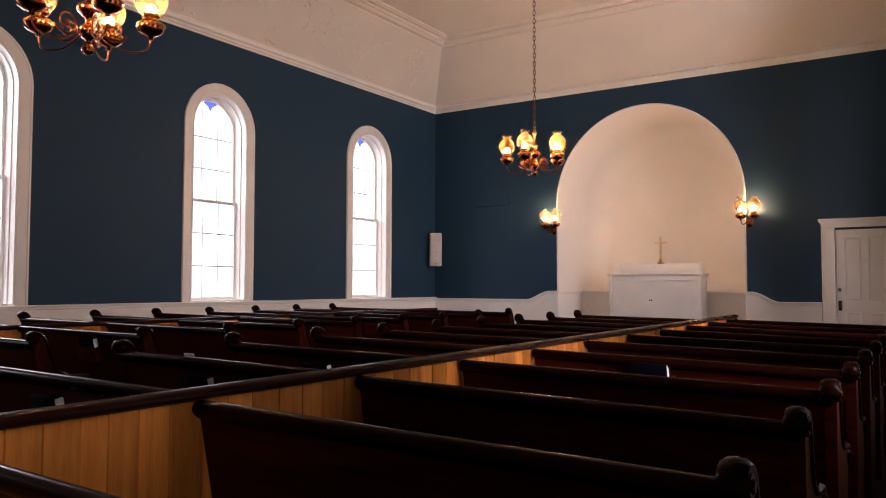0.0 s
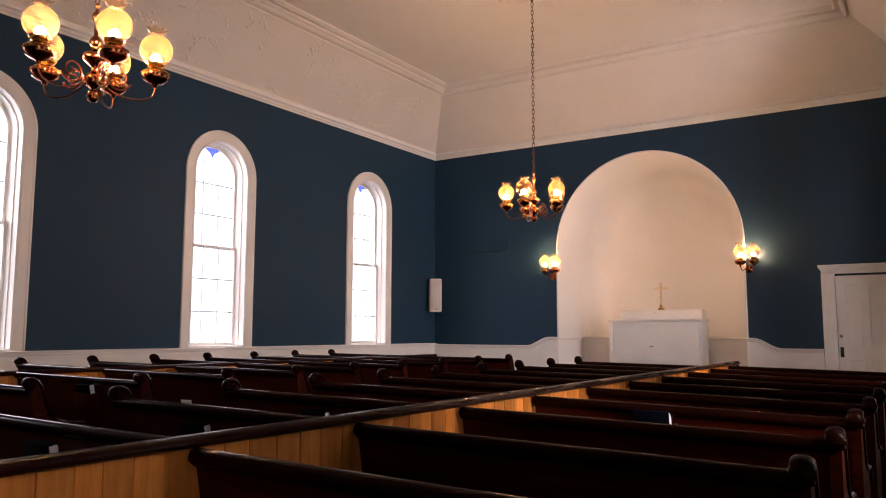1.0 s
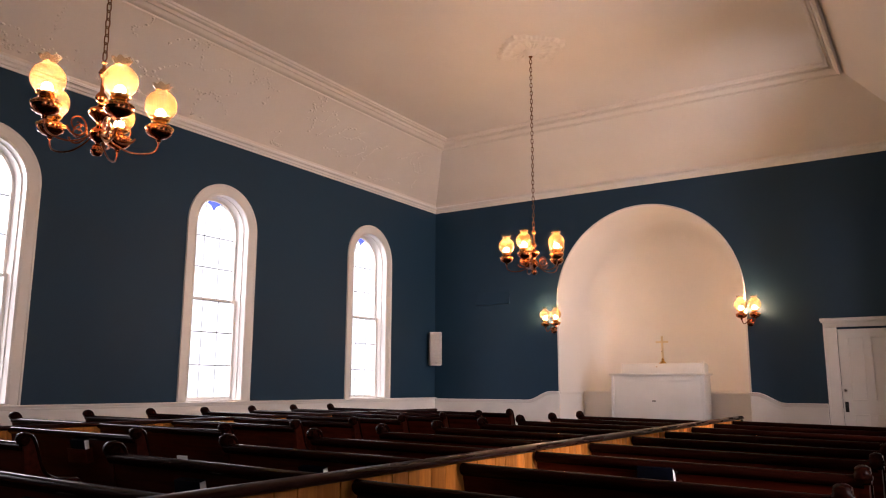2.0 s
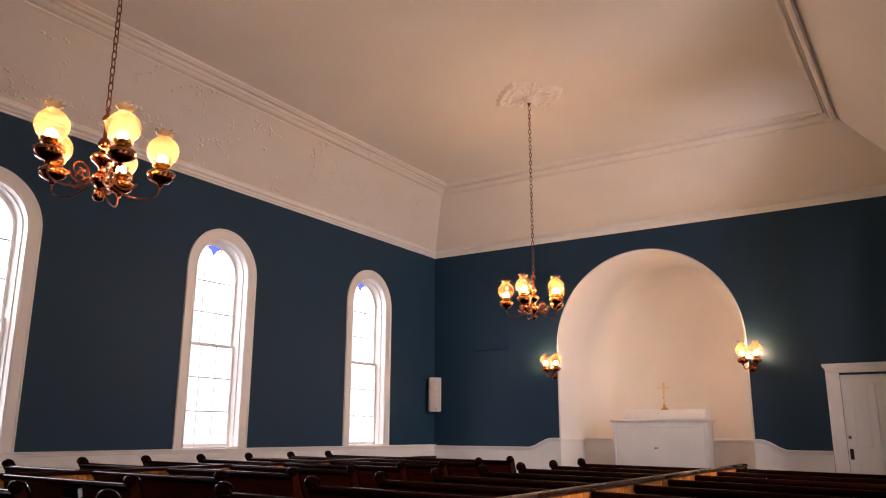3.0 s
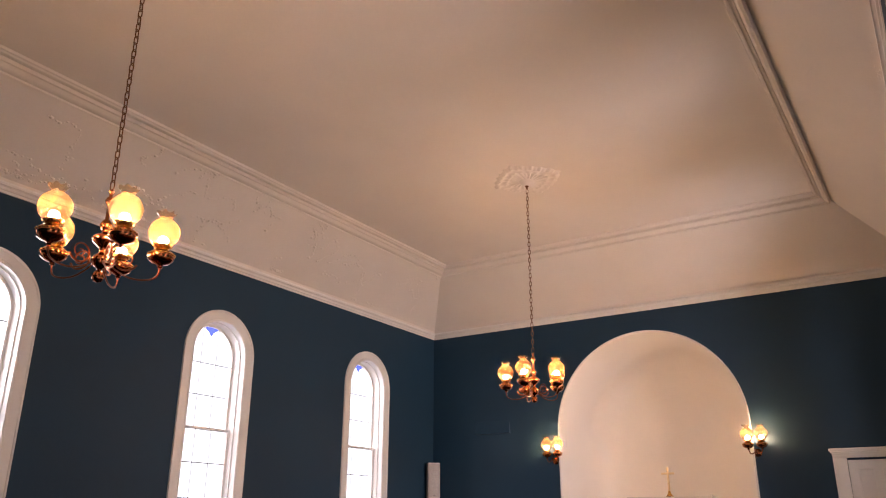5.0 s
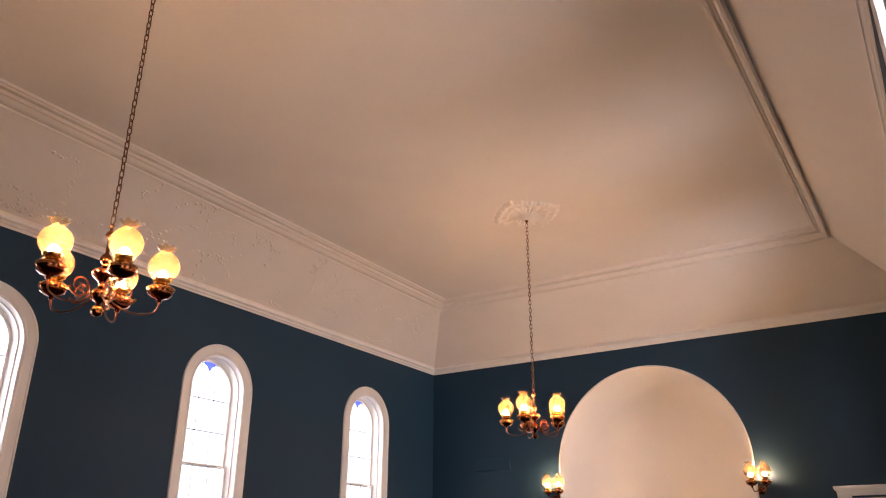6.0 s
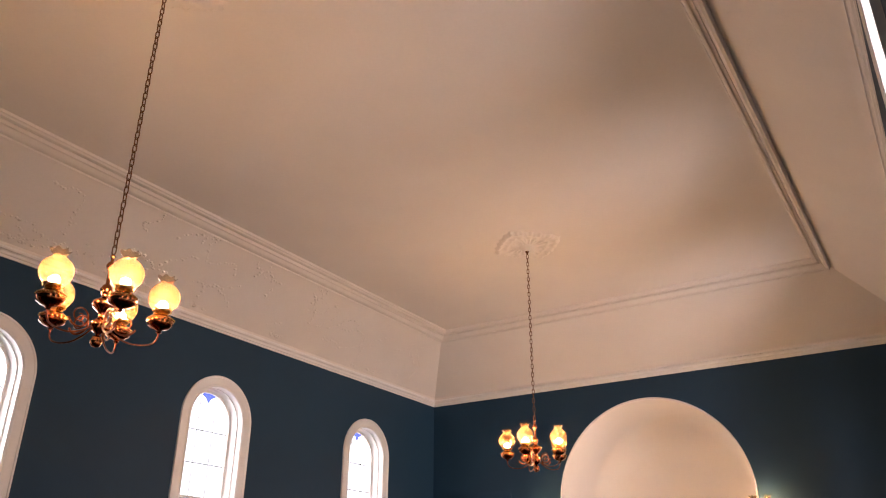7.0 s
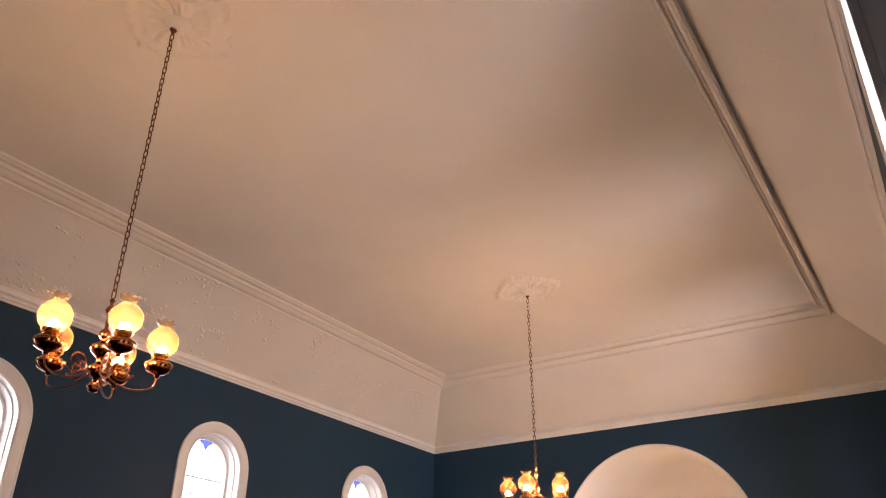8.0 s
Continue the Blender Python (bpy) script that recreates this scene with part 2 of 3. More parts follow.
ZT = 5.45
wall = part("wall_west", slab([(YB - TH, -0.1), (YF + TH, -0.1), (YF + TH, ZT), (YB - TH, ZT)], [arched(y, OPEN, SILL, SPRING) for y in WIN_Y], left_place, TH), NAVY, smooth=None)
tagged(wall, "navy blue painted plaster wall with tall arched windows", "wall", kind="structure")
wall = part("wall_east", slab([(YB - TH, -0.2), (YF + TH, -0.2), (YF + TH, ZT), (YB - TH, ZT)], [arched(y, OPEN, SILL, SPRING) for y in WIN_E], right_place, TH), NAVY, smooth=None)
tagged(wall, "navy blue painted plaster side wall with arched window", "wall", kind="structure")
DOOR = (-1.49, -0.62, 2.27)
n = 40
AO = AR + 0.012
front = [(XL, -0.1), (AX - AO, -0.1), (AX - AO, ASP)] + [(AX - AO * math.cos(math.pi * k / n), ASP + AO * math.sin(math.pi * k / n)) for k in range(1, n)]
front += [(AX + AO, ASP), (AX + AO, -0.1), (DOOR[0], -0.1), (DOOR[0], DOOR[2]), (DOOR[1], DOOR[2]), (DOOR[1], -0.1), (XR, -0.1), (XR, ZT), (XL, ZT)]
wall = part("wall_north", slab(front, [], front_place, 0.3), NAVY, smooth=None)
tagged(wall, "navy blue front wall round an arched niche", "wall", kind="structure")
bm = box(B(), XL, XR, YB - TH, YB, -0.2, ZT)
tagged(part("wall_south", bm, NAVY, smooth=None), "navy blue plain back wall", "wall", kind="structure")

# floor: an old floor that falls a little towards the east wall
fx = [(XL, 0.03), (-8.9, 0.025), (-5.3, 0.0), (-4.75, 0.01), (-2.15, -0.01), (XR, -0.043)]
bm = B()
loft(bm, [[(x, YB, z), (x, ABACK + 0.3, z), (x, ABACK + 0.3, z - 0.2), (x, YB, z - 0.2)] for x, z in fx])
tagged(part("floor", bm, FLOOR, smooth=None), "dark carpeted church floor", "floor", kind="structure")

# ceiling with its slanting cove, deepest at the ends of the room
COVE = (1.21, 1.58, 1.12)                      # its run on the west side, the ends and the east side
BAND = (0.40, 0.42, 0.22)                      # width of the moulded band on each
Z0 = 5.45
RISE = ZC - 0.04 - Z0
bm = B()
cove = [(0.0, Z0 - 0.12)] + [(tuple(0.03 + (c - 0.03) * k / 8 for c in COVE), Z0 + RISE * k / 8) for k in range(9)]
ring_sweep(bm, XL, XR, YB, YF, cove)
tagged(part("ceiling_cove", bm, PLASTER, smooth=40), "white plaster slanting ceiling cove with worn relief", "ceiling", kind="structure")


def relief(name, origin, along, up, out, length, seed, label, lo=0.0, grain=0.01):
    """Worn vine relief: strings of small flat lumps on the sloping cove."""
    rnd = random.Random(seed)
    bm = B()
    o, a, u, n = Vector(origin), Vector(along), Vector(up).normalized(), Vector(out).normalized()
    s = lo
    while s < length:
        p, q, h = s + rnd.uniform(0, 0.3), rnd.uniform(0.15, 0.75), rnd.uniform(0, 6.28)
        for k in range(rnd.randint(14, 34)):
            h += rnd.uniform(-0.7, 0.7)
            p, q = p + 0.05 * math.cos(h), min(max(q + 0.03 * math.sin(h), 0.06), 0.92)
            p, q = p + rnd.uniform(-0.035, 0.035), min(max(q + rnd.uniform(-0.025, 0.025), 0.05), 0.93)
            if 0.1 < p < length - 0.1:
                c = o + a * p + u * (q * 1.5) + n * 0.001
                f = rnd.uniform(0.7, 2.0) * grain
                m = Matrix.Translation(c) @ Matrix((a * f * rnd.uniform(0.8, 1.7), u * f, n * grain * rnd.uniform(0.12, 0.3))).transposed().to_4x4()
                bmesh.ops.create_icosphere(bm, subdivisions=1, radius=1, matrix=m)
        s += rnd.uniform(0.25, 0.5)
    bmesh.ops.recalc_face_normals(bm, faces=bm.faces)
    tagged(part(name, bm, PLASTER, smooth=180), label, "plaster relief", kind="stuff")


relief("cove_relief", (XL + 0.03, 0.0, Z0), (0, 1, 0), (COVE[0] - 0.03, 0, RISE), (RISE, 0, 0.03 - COVE[0]), 13.4, 3, "worn plaster vine relief on the cove", 0.5, 0.0125)
relief("cove_relief", (XR - 0.03, 0.0, Z0), (0, 1, 0), (0.03 - COVE[2], 0, RISE), (-RISE, 0, 0.03 - COVE[2]), 13.0, 5, "worn plaster vine relief on the opposite cove", 2.0, 0.005)
bm = B()
mould = [(0.0, 0.02), (0.02, 0.075), (0.05, 0.112), (0.09, 0.132), (0.115, 0.136), (0.14, 0.128), (0.15, 0.108), (0.20, 0.106), (0.26, 0.112), (0.31, 0.106), (0.36, 0.092), (0.42, 0.068), (0.47, 0.052), (0.49, 0.066), (0.54, 0.070), (0.565, 0.066), (0.57, 0.008),
         (0.68, 0.008), (0.685, 0.040), (0.71, 0.052), (0.79, 0.056), (0.86, 0.048), (0.90, 0.030), (0.92, 0.034), (0.97, 0.028), (1.0, -0.004)]
ring_sweep(bm, XL, XR, YB, YF, [(tuple(c - 0.02 + w * u for c, w in zip(COVE, BAND)), ZC - drop) for u, drop in mould])
tagged(part("ceiling_moulding", bm, PLASTER, smooth=30), "white moulded plaster band framing the ceiling", "moulding", kind="structure")
bm = box(B(), XL + 1.0, XR - 1.0, YB + 1.0, YF - 1.0, ZC, ZC + 0.2)
tagged(part("ceiling", bm, PLASTER, smooth=None), "flat white plaster ceiling with warm lamp glow", "ceiling", kind="structure")
bm = box(B(), XL - TH, XR + TH, YB - TH, YF + 0.3, ZC + 0.21, ZC + 0.4)
tagged(part("roof_slab", bm, PLASTER, smooth=None), "plain slab above the ceiling", "ceiling", kind="structure")
bm = B()
crown = [(0.0, RAIL - 0.115), (0.012, RAIL - 0.11), (0.018, RAIL - 0.085), (0.035, RAIL - 0.075), (0.042, RAIL - 0.045), (0.06, RAIL - 0.03), (0.075, RAIL - 0.028), (0.08, RAIL + 0.0), (0.06, RAIL + 0.012), (0.035, RAIL + 0.02), (0.03, RAIL + 0.04), (0.0, RAIL + 0.045)]
ring_sweep(bm, XL, XR, YB, YF, crown)
tagged(part("picture_rail", bm, TRIM, smooth=30), "white moulded rail along the wall top", "moulding", kind="structure")

# wainscot and chair rails
CR = [(0, -0.10), (0.018, -0.10), (0.02, -0.045), (0.03, -0.035), (0.034, -0.012), (0.05, -0.008), (0.055, 0.012), (0.04, 0.02), (0, 0.02)]
for name, x, s in (("west", XL, 1), ("east", XR, -1)):
    bm = box(B(), x, x + s * 0.014, YB, YF, -0.08, SILL - 0.08)
    box(bm, x + s * 0.014, x + s * 0.03, YB, YF, -0.05, 0.2)
    tagged(part("wainscot_" + name, bm, TRIM, smooth=None), "white painted wainscot below the windows", "wainscot", kind="structure")
    bm = solid_sweep(B(), CR, [(YB, SILL - 0.02), (YF, SILL - 0.02)], lambda u, v, w, x=x, s=s: (x + s * w, u, v))
    tagged(part("chair_rail_" + name, bm, TRIM, smooth=30), "white moulded chair rail under the windows", "moulding", kind="structure")


def s_curve(x0, z0, x1, z1, k=16):
    return [(x0 + (x1 - x0) * i / k, z0 + (z1 - z0) * (0.5 - 0.5 * math.cos(math.pi * i / k))) for i in range(k + 1)]


ZR, ZA = 1.005, 1.185
railL = [(XL, ZR), (-7.8, ZR)] + s_curve(-7.36, ZR, -6.80, ZA) + [(AX - AR - 0.002, ZA)]
railR = [(AX + AR + 0.002, ZA)] + s_curve(-2.86, ZA, -2.36, ZR) + [(-2.0, ZR), (-1.71, ZR)]
for name, path in (("left", railL), ("right", railR)):
    bm = solid_sweep(B(), CR, path, lambda u, v, w: (u, YF - w, v))
    tagged(part("chair_rail_front_" + name, bm, TRIM, smooth=30), "white chair rail sweeping up beside the niche", "moulding", kind="structure")
    bm = slab([(path[0][0], -0.05), (path[-1][0], -0.05)] + [(u, v - 0.06) for u, v in reversed(path)], [], lambda u, v, w: (u, YF - w, v), 0.014)
    tagged(part("wainscot_front_" + name, bm, TRIM, smooth=None), "white painted wainscot of the front wall", "wainscot", kind="structure")

# niche: barrel-vaulted recess, its far edge rounded into a flat back
def niche_outline(r, n=40):
    return [(AX - r, 0.0)] + [(AX - r * math.cos(math.pi * k / n), ASP + r * math.sin(math.pi * k / n)) for k in range(n + 1)] + [(AX + r, 0.0)]


rings = [[(x, YF - 0.012, z) for x, z in niche_outline(AR + 0.0)], [(x, ABACK - 0.55, z) for x, z in niche_outline(AR)]]
for k in range(1, 9):
    a = math.pi / 2 * k / 8
    rings.append([(x, ABACK - 0.55 + 0.55 * math.sin(a), z) for x, z in niche_outline(AR - 0.5 * (1 - math.cos(a)))])
bm = B()
loft(bm, rings, False, False)
rows = niche_outline(AR - 0.5)
bm.faces.new([bm.verts.new((x, ABACK, z)) for x, z in rows])
bmesh.ops.remove_doubles(bm, verts=bm.verts, dist=0.0005)
tagged(part("niche", bm, NICHE, smooth=50), "cream plastered arched niche behind the altar", "niche", kind="structure")
bm = B()
edge = [(AX - AR - 0.008, ZA)] + [(AX - (AR + 0.008) * math.cos(math.pi * k / 60), ASP + (AR + 0.008) * math.sin(math.pi * k / 60)) for k in range(61)] + [(AX + AR + 0.008, ZA)]
solid_sweep(bm, [(0.001, -0.016), (0.016, -0.016), (0.022, -0.004), (0.016, 0.012), (0.001, 0.014)], edge, lambda u, v, w: (u, YF - w, v))
tagged(part("niche_edge_bead", bm, TRIM, smooth=40), "thin white bead round the arch edge", "trim", kind="structure")
bm = box(B(), AX - AR - 0.05, AX + AR + 0.05, YF + 0.05, ABACK + 0.1, 0.05, 0.5, 0.01)
tagged(part("niche_floor", bm, FLOOR, smooth=None), "dark raised floor of the niche", "floor", kind="structure")
bm = box(B(), AX - AR + 0.004, AX + AR - 0.004, 15.83, ABACK - 0.02, 0.5, ZA - 0.03)
box(bm, AX - AR + 0.004, AX + AR - 0.004, 15.79, ABACK - 0.02, ZA - 0.03, ZA + 0.012, 0.008)
tagged(part("niche_wainscot", bm, NICHE, smooth=None), "white wainscot ledge along the niche back", "wainscot", kind="structure")
for s in (-1, 1):
    bm = solid_sweep(B(), [(0, -0.05), (0.012, -0.05), (0.03, -0.01), (0.03, 0.01), (0, 0.012)], [(YF - 0.01, ZA), (15.79, ZA)], lambda u, v, w, s=s: (AX + s * (AR - 0.001 - w), u, v))
    tagged(part("niche_side_rail", bm, NICHE, smooth=30), "white rail on the niche side", "moulding", kind="structure")


# ---------------- windows ----------------
def window(name, y, place, label):
    """Round-headed sash window: casing, reveal lining, two sashes, lead bars and panes."""
    w = thing(name, label, "window", kind="structure")
    # casing with a raised outer fillet and an inner bead
    bm = B()
    prof = [(OPEN, 0.0), (OPEN, -0.026), (OPEN + 0.022, -0.03), (OPEN + 0.03, -0.022), (CASE - 0.03, -0.022), (CASE - 0.022, -0.034), (CASE, -0.034), (CASE, 0.0)]

    def arc(r, k, d):
        if k == 0:
            return place(y + r, SILL - 0.005, d)
        if k == 30:
            return place(y - r, SILL - 0.005, d)
        a = math.pi * (k - 1) / 28
        return place(y + r * math.cos(a), SPRING + r * math.sin(a), d)
    loft(bm, [[arc(r, k, d) for r, d in prof] for k in range(31)])
    part("casing", bm, TRIM, w)
    # lining of the reveal
    bm = B()
    loft(bm, [[arc(r, k, d) for r, d in ((OPEN + 0.002, -0.02), (OPEN - 0.014, -0.02), (OPEN - 0.014, 0.09), (OPEN - 0.03, 0.09), (OPEN - 0.03, 0.12), (OPEN - 0.03, TH - 0.01), (OPEN + 0.002, TH - 0.01))] for k in range(31)])
    part("lining", bm, TRIM, w)
    bm = B()
    a, b = place(y - OPEN, SILL, -0.03), place(y + OPEN, SILL + 0.022, TH)
    box(bm, min(a[0], b[0]), max(a[0], b[0]), min(a[1], b[1]), max(a[1], b[1]), SILL - 0.01, SILL + 0.022, 0.006)
    part("window_sill", bm, TRIM, w)
    half, mid = OPEN - 0.03, 2.665
    # upper sash further out, lower sash further in
    for nm, d0, z0, z1, arch_top in (("upper_sash", 0.235, mid - 0.02, None, True), ("lower_sash", 0.185, SILL + 0.022, mid + 0.02, False)):
        s = 0.042
        if arch_top:
            o = [(y - half, z0), (y + half, z0)] + arched(y, half, z0, SPRING, 24)[2:]
            i = [(y - half + s, z0 + 0.03), (y + half - s, z0 + 0.03)] + arched(y, half - s, z0, SPRING, 24)[2:]
        else:
            o = [(y - half, z0), (y + half, z0), (y + half, z1), (y - half, z1)]
            i = [(y - half + s, z0 + 0.045), (y + half - s, z0 + 0.045), (y + half - s, z1 - 0.03), (y - half + s, z1 - 0.03)]
        sash = part(nm, slab(o, [i], lambda u, v, d, d0=d0: place(u, v, d0 + d), 0.045), TRIM, w)
        gx = d0 + 0.024
        cols = [y - half + s, y - (half - s) / 3, y + (half - s) / 3, y + half - s]
        zs = [mid + 0.01, 3.19, 3.70] if arch_top else [SILL + 0.067, 1.615, 2.14, mid - 0.01]
        bars = zs[1:] if arch_top else zs[1:-1]
        for z in bars:
            part("lead_bar", tube(B(), [place(cols[0], z, gx - 0.006), place(cols[3], z, gx - 0.006)], 0.0085, 6), LEAD, sash)
        for c in cols[1:3]:
            top = SPRING + math.sqrt(max((half - s) ** 2 - (c - y) ** 2, 0)) if arch_top else zs[-1]
            part("lead_bar", tube(B(), [place(c, zs[0], gx - 0.003), place(c, top, gx - 0.004)], 0.0055, 6), LEAD, sash)
        rows = zs + [None] if arch_top else zs
        for r0, r1 in zip(rows, rows[1:]):
            for c0, c1 in zip(cols, cols[1:]):
                if r1 is None:
                    k = 8
                    tops = [(c0 + (c1 - c0) * j / k) for j in range(k + 1)]
                    ol = [(c0, r0), (c1, r0)] + [(u, SPRING + math.sqrt(max((half - s) ** 2 - (u - y) ** 2, 0.0002))) for u in reversed(tops)]
                else:
                    ol = [(c0, r0), (c1, r0), (c1, r1), (c0, r1)]
                pn = part("pane", slab(ol, [], lambda u, v, d: place(u, v, gx + d), 0.004), PANE, sash, smooth=None)
                pn.visible_shadow = False
        if arch_top:
            top = SPRING + half - s
            tri = [(y, top - 0.17), (y + 0.05, top - 0.09), (y + 0.15, top - 0.035), (y + 0.10, top - 0.012), (y, top - 0.002), (y - 0.10, top - 0.012), (y - 0.15, top - 0.035), (y - 0.05, top - 0.09)]
            pn = part("blue_pane", slab(tri, [], lambda u, v, d: place(u, v, gx - 0.006 + d), 0.004), BLUEPANE, sash, "cobalt blue pointed glass piece", smooth=None)
            pn.visible_shadow = False
    return w


for k, yy in enumerate(WIN_Y):
    window("window_%d" % (k + 1), yy, left_place, "tall white arched sash window with leaded panes")
# first and last repeat the row's spacing out of view, as openings for added light
for k, yy in enumerate(WIN_E):
    window("window_%d" % (k + 6), yy, right_place, "white arched sash window high beside the rail")


# ---------------- door ----------------
def panel_door():
    d = thing("door_1", "white painted four-panel door in moulded casing, closed", "door", kind="structure")
    x0, x1, zt = DOOR
    for a, b in ((-1.70, x0), (x1, x1 + 0.21)):
        bm = box(B(), a, b, YF - 0.026, YF + 0.0, -0.05, 2.30, 0.004)
        box(bm, a, a + 0.035, YF - 0.038, YF - 0.02, -0.05, 2.30, 0.006)
        box(bm, b - 0.022, b, YF - 0.034, YF - 0.02, -0.05, 2.27, 0.005)
        part("jamb_casing", bm, TRIM, d)
    bm = box(B(), -1.70, x1 + 0.21, YF - 0.026, YF, 2.302, 2.385, 0.004)
    box(bm, -1.705, x1 + 0.215, YF - 0.04, YF, 2.355, 2.385, 0.006)
    box(bm, -1.725, x1 + 0.235, YF - 0.07, YF, 2.385, 2.412, 0.008)
    box(bm, -1.74, x1 + 0.25, YF - 0.085, YF, 2.412, 2.455, 0.006)
    part("head_casing", bm, TRIM, d)
    st, ty = 0.14, YF + 0.012
    midx = (x0 + x1) / 2
    outline = [(x0 + 0.004, 0.0), (x1 - 0.004, 0.0), (x1 - 0.004, zt - 0.004), (x0 + 0.004, zt - 0.004)]
    holes = []
    for a, b in ((x0 + st, midx - 0.055), (midx + 0.055, x1 - st)):
        for c, e in ((0.22, 0.86), (1.08, zt - 0.14)):
            holes.append([(a, c), (b, c), (b, e), (a, e)])
    leaf = part("leaf", slab(outline, holes, lambda u, v, w: (u, ty + w, v), 0.045), TRIM, d, smooth=None)
    for h in holes:
        (a, c), (b, e) = h[0], h[2]
        bm = box(B(), a - 0.005, b + 0.005, ty + 0.016, ty + 0.03, c - 0.005, e + 0.005)
        part("panel", bm, TRIM, leaf, smooth=None)
        bm = B()
        for q in ((a, b, c, c + 0.02), (a, b, e - 0.02, e), (a, a + 0.02, c, e), (b - 0.02, b, c, e)):
            box(bm, q[0], q[1], ty + 0.004, ty + 0.02, q[2], q[3], 0.006)
        part("panel_moulding", bm, TRIM, leaf)
    bm = lathe(B(), [(0.0, 0.05), (0.016, 0.048), (0.026, 0.035), (0.026, 0.02), (0.032, 0.012), (0.032, 0.0)], 20)
    part("deadbolt", bm, STEEL, leaf, "round nickel deadbolt", pose(x0 + 0.055, ty, 1.245, 90, 0, 0))
    bm = box(B(), x0 + 0.03, x0 + 0.085, ty - 0.01, ty, 0.89, 1.06, 0.004)
    part("lock_plate", bm, BLACK, leaf, "black iron lock plate")
    bm = lathe(B(), [(0.0, 0.062), (0.018, 0.06), (0.027, 0.045), (0.022, 0.03), (0.01, 0.024), (0.01, 0.008)], 18)
    part("door_knob", bm, BLACK, leaf, "black door knob", pose(x0 + 0.058, ty, 0.99, 90, 0, 0))
    bm = box(B(), x0 - 0.01, x1 + 0.01, YF + 0.12, YF + 0.16, -0.05, 2.3)
    part("backing", bm, TRIM, d, smooth=None)
    return d


panel_door()


# ---------------- altar and cross ----------------
def altar():
    y0, y1 = 15.12, 15.62
    a = thing("altar", "white painted wooden altar cabinet with panelled front", "altar", pose(AX - 0.016, y0, 0.50))
    h = 1.06
    bm = box(B(), -0.92, 0.92, 0.02, y1 - y0, 0.0, h - 0.05, 0.006)
    part("body", bm, TRIM, a)
    bm = box(B(), -0.965, 0.965, -0.03, y1 - y0 + 0.02, h - 0.035, h, 0.008)
    box(bm, -0.955, 0.955, -0.005, y1 - y0, h - 0.052, h - 0.035, 0.006)
    part("top", bm, TRIM, a)
    for k in range(3):
        c = -0.58 + 0.52 * k
        bm = box(B(), c - 0.22, c + 0.22, 0.004, 0.022, h - 0.155, h - 0.135, 0.003)
        part("front_moulding", bm, TRIM, a)
    for s in (-1, 1):
        bm = box(B(), s * 0.90 - 0.03, s * 0.90 + 0.03, 0.0, 0.03, 0.0, h - 0.052, 0.006)
        part("corner_stile", bm, TRIM, a)
    for s in (-1, 1):
        bm = lathe(B(), [(0.0, 0.03), (0.012, 0.028), (0.016, 0.018), (0.008, 0.01), (0.008, 0.0)], 14)
        part("knob", bm, BLACK, a, "small dark cabinet knob", pose(-0.06 + s * 0.018, 0.02, 0.52, 90, 0, 0))
    bm = box(B(), -0.79, 0.87, 0.26, 0.56, h + 0.001, h + 0.195, 0.008)
    part("retable_shelf", bm, TRIM, a)
    bm = box(B(), 0.835, 0.88, 0.245, 0.30, h + 0.001, h + 0.225, 0.006)
    part("retable_post", bm, TRIM, a)
    bm = lathe(B(), [(0.0, 0.018), (0.01, 0.014), (0.012, 0.0)], 12)
    part("shelf_button", bm, GOLD, a, "", pose(-0.06, 0.26, h + 0.13, 90, 0, 0))
    return a


altar()
cr = thing("altar_cross", "polished brass cross on a stepped foot on the altar", "cross", pose(AX + 0.01, 15.53, 1.756))
part("foot", lathe(B(), [(0.0, 0.0), (0.075, 0.0), (0.075, 0.012), (0.055, 0.02), (0.05, 0.04), (0.03, 0.05), (0.022, 0.08), (0.03, 0.09), (0.018, 0.105), (0.0, 0.11)], 20, wave=lambda a, r, z: (r * (1 + 0.06 * math.cos(6 * a)), z)), GOLD, cr)
bm = box(B(), -0.02, 0.02, -0.012, 0.012, 0.10, 0.55, 0.004)
part("upright", bm, LITGOLD, cr)
bm = box(B(), -0.125, 0.125, -0.0125, 0.0125, 0.415, 0.453, 0.004)
part("crossbar", bm, LITGOLD, cr)

# ---------------- speaker and ledge ----------------
sp = thing("wall_speaker", "white wall loudspeaker angled out of the corner", "speaker", pose(-9.52, 14.36, 1.745, 0, 0, 42))
box_bm = box(B(), -0.135, 0.135, -0.10, 0.12, 0.0, 0.74, 0.02)
part("cabinet", box_bm, SPEAKER, sp)
part("grille", box(B(), -0.118, 0.118, -0.112, -0.098, 0.03, 0.71, 0.012), GRILLE, sp, "pale perforated metal grille")
part("badge", box(B(), -0.012, 0.03, -0.116, -0.11, 0.05, 0.062, 0.002), BLACK, sp)
part("bracket", box(B(), -0.05, 0.05, 0.11, 0.20, 0.3, 0.42, 0.006), BLACK, sp, "black wall bracket")
lg = thing("wall_ledge", "thin ledge painted navy like the wall", "ledge", pose(-8.16, YF, 3.06))
bm = B()
loft(bm, [[(x, 0.002, -0.02), (x, -0.05, -0.008), (x, -0.056, 0.0), (x, -0.056, 0.010), (x * 0.94, 0.002, 0.26)] for x in (-0.42, 0.42)])
part("board", bm, NAVY, lg)


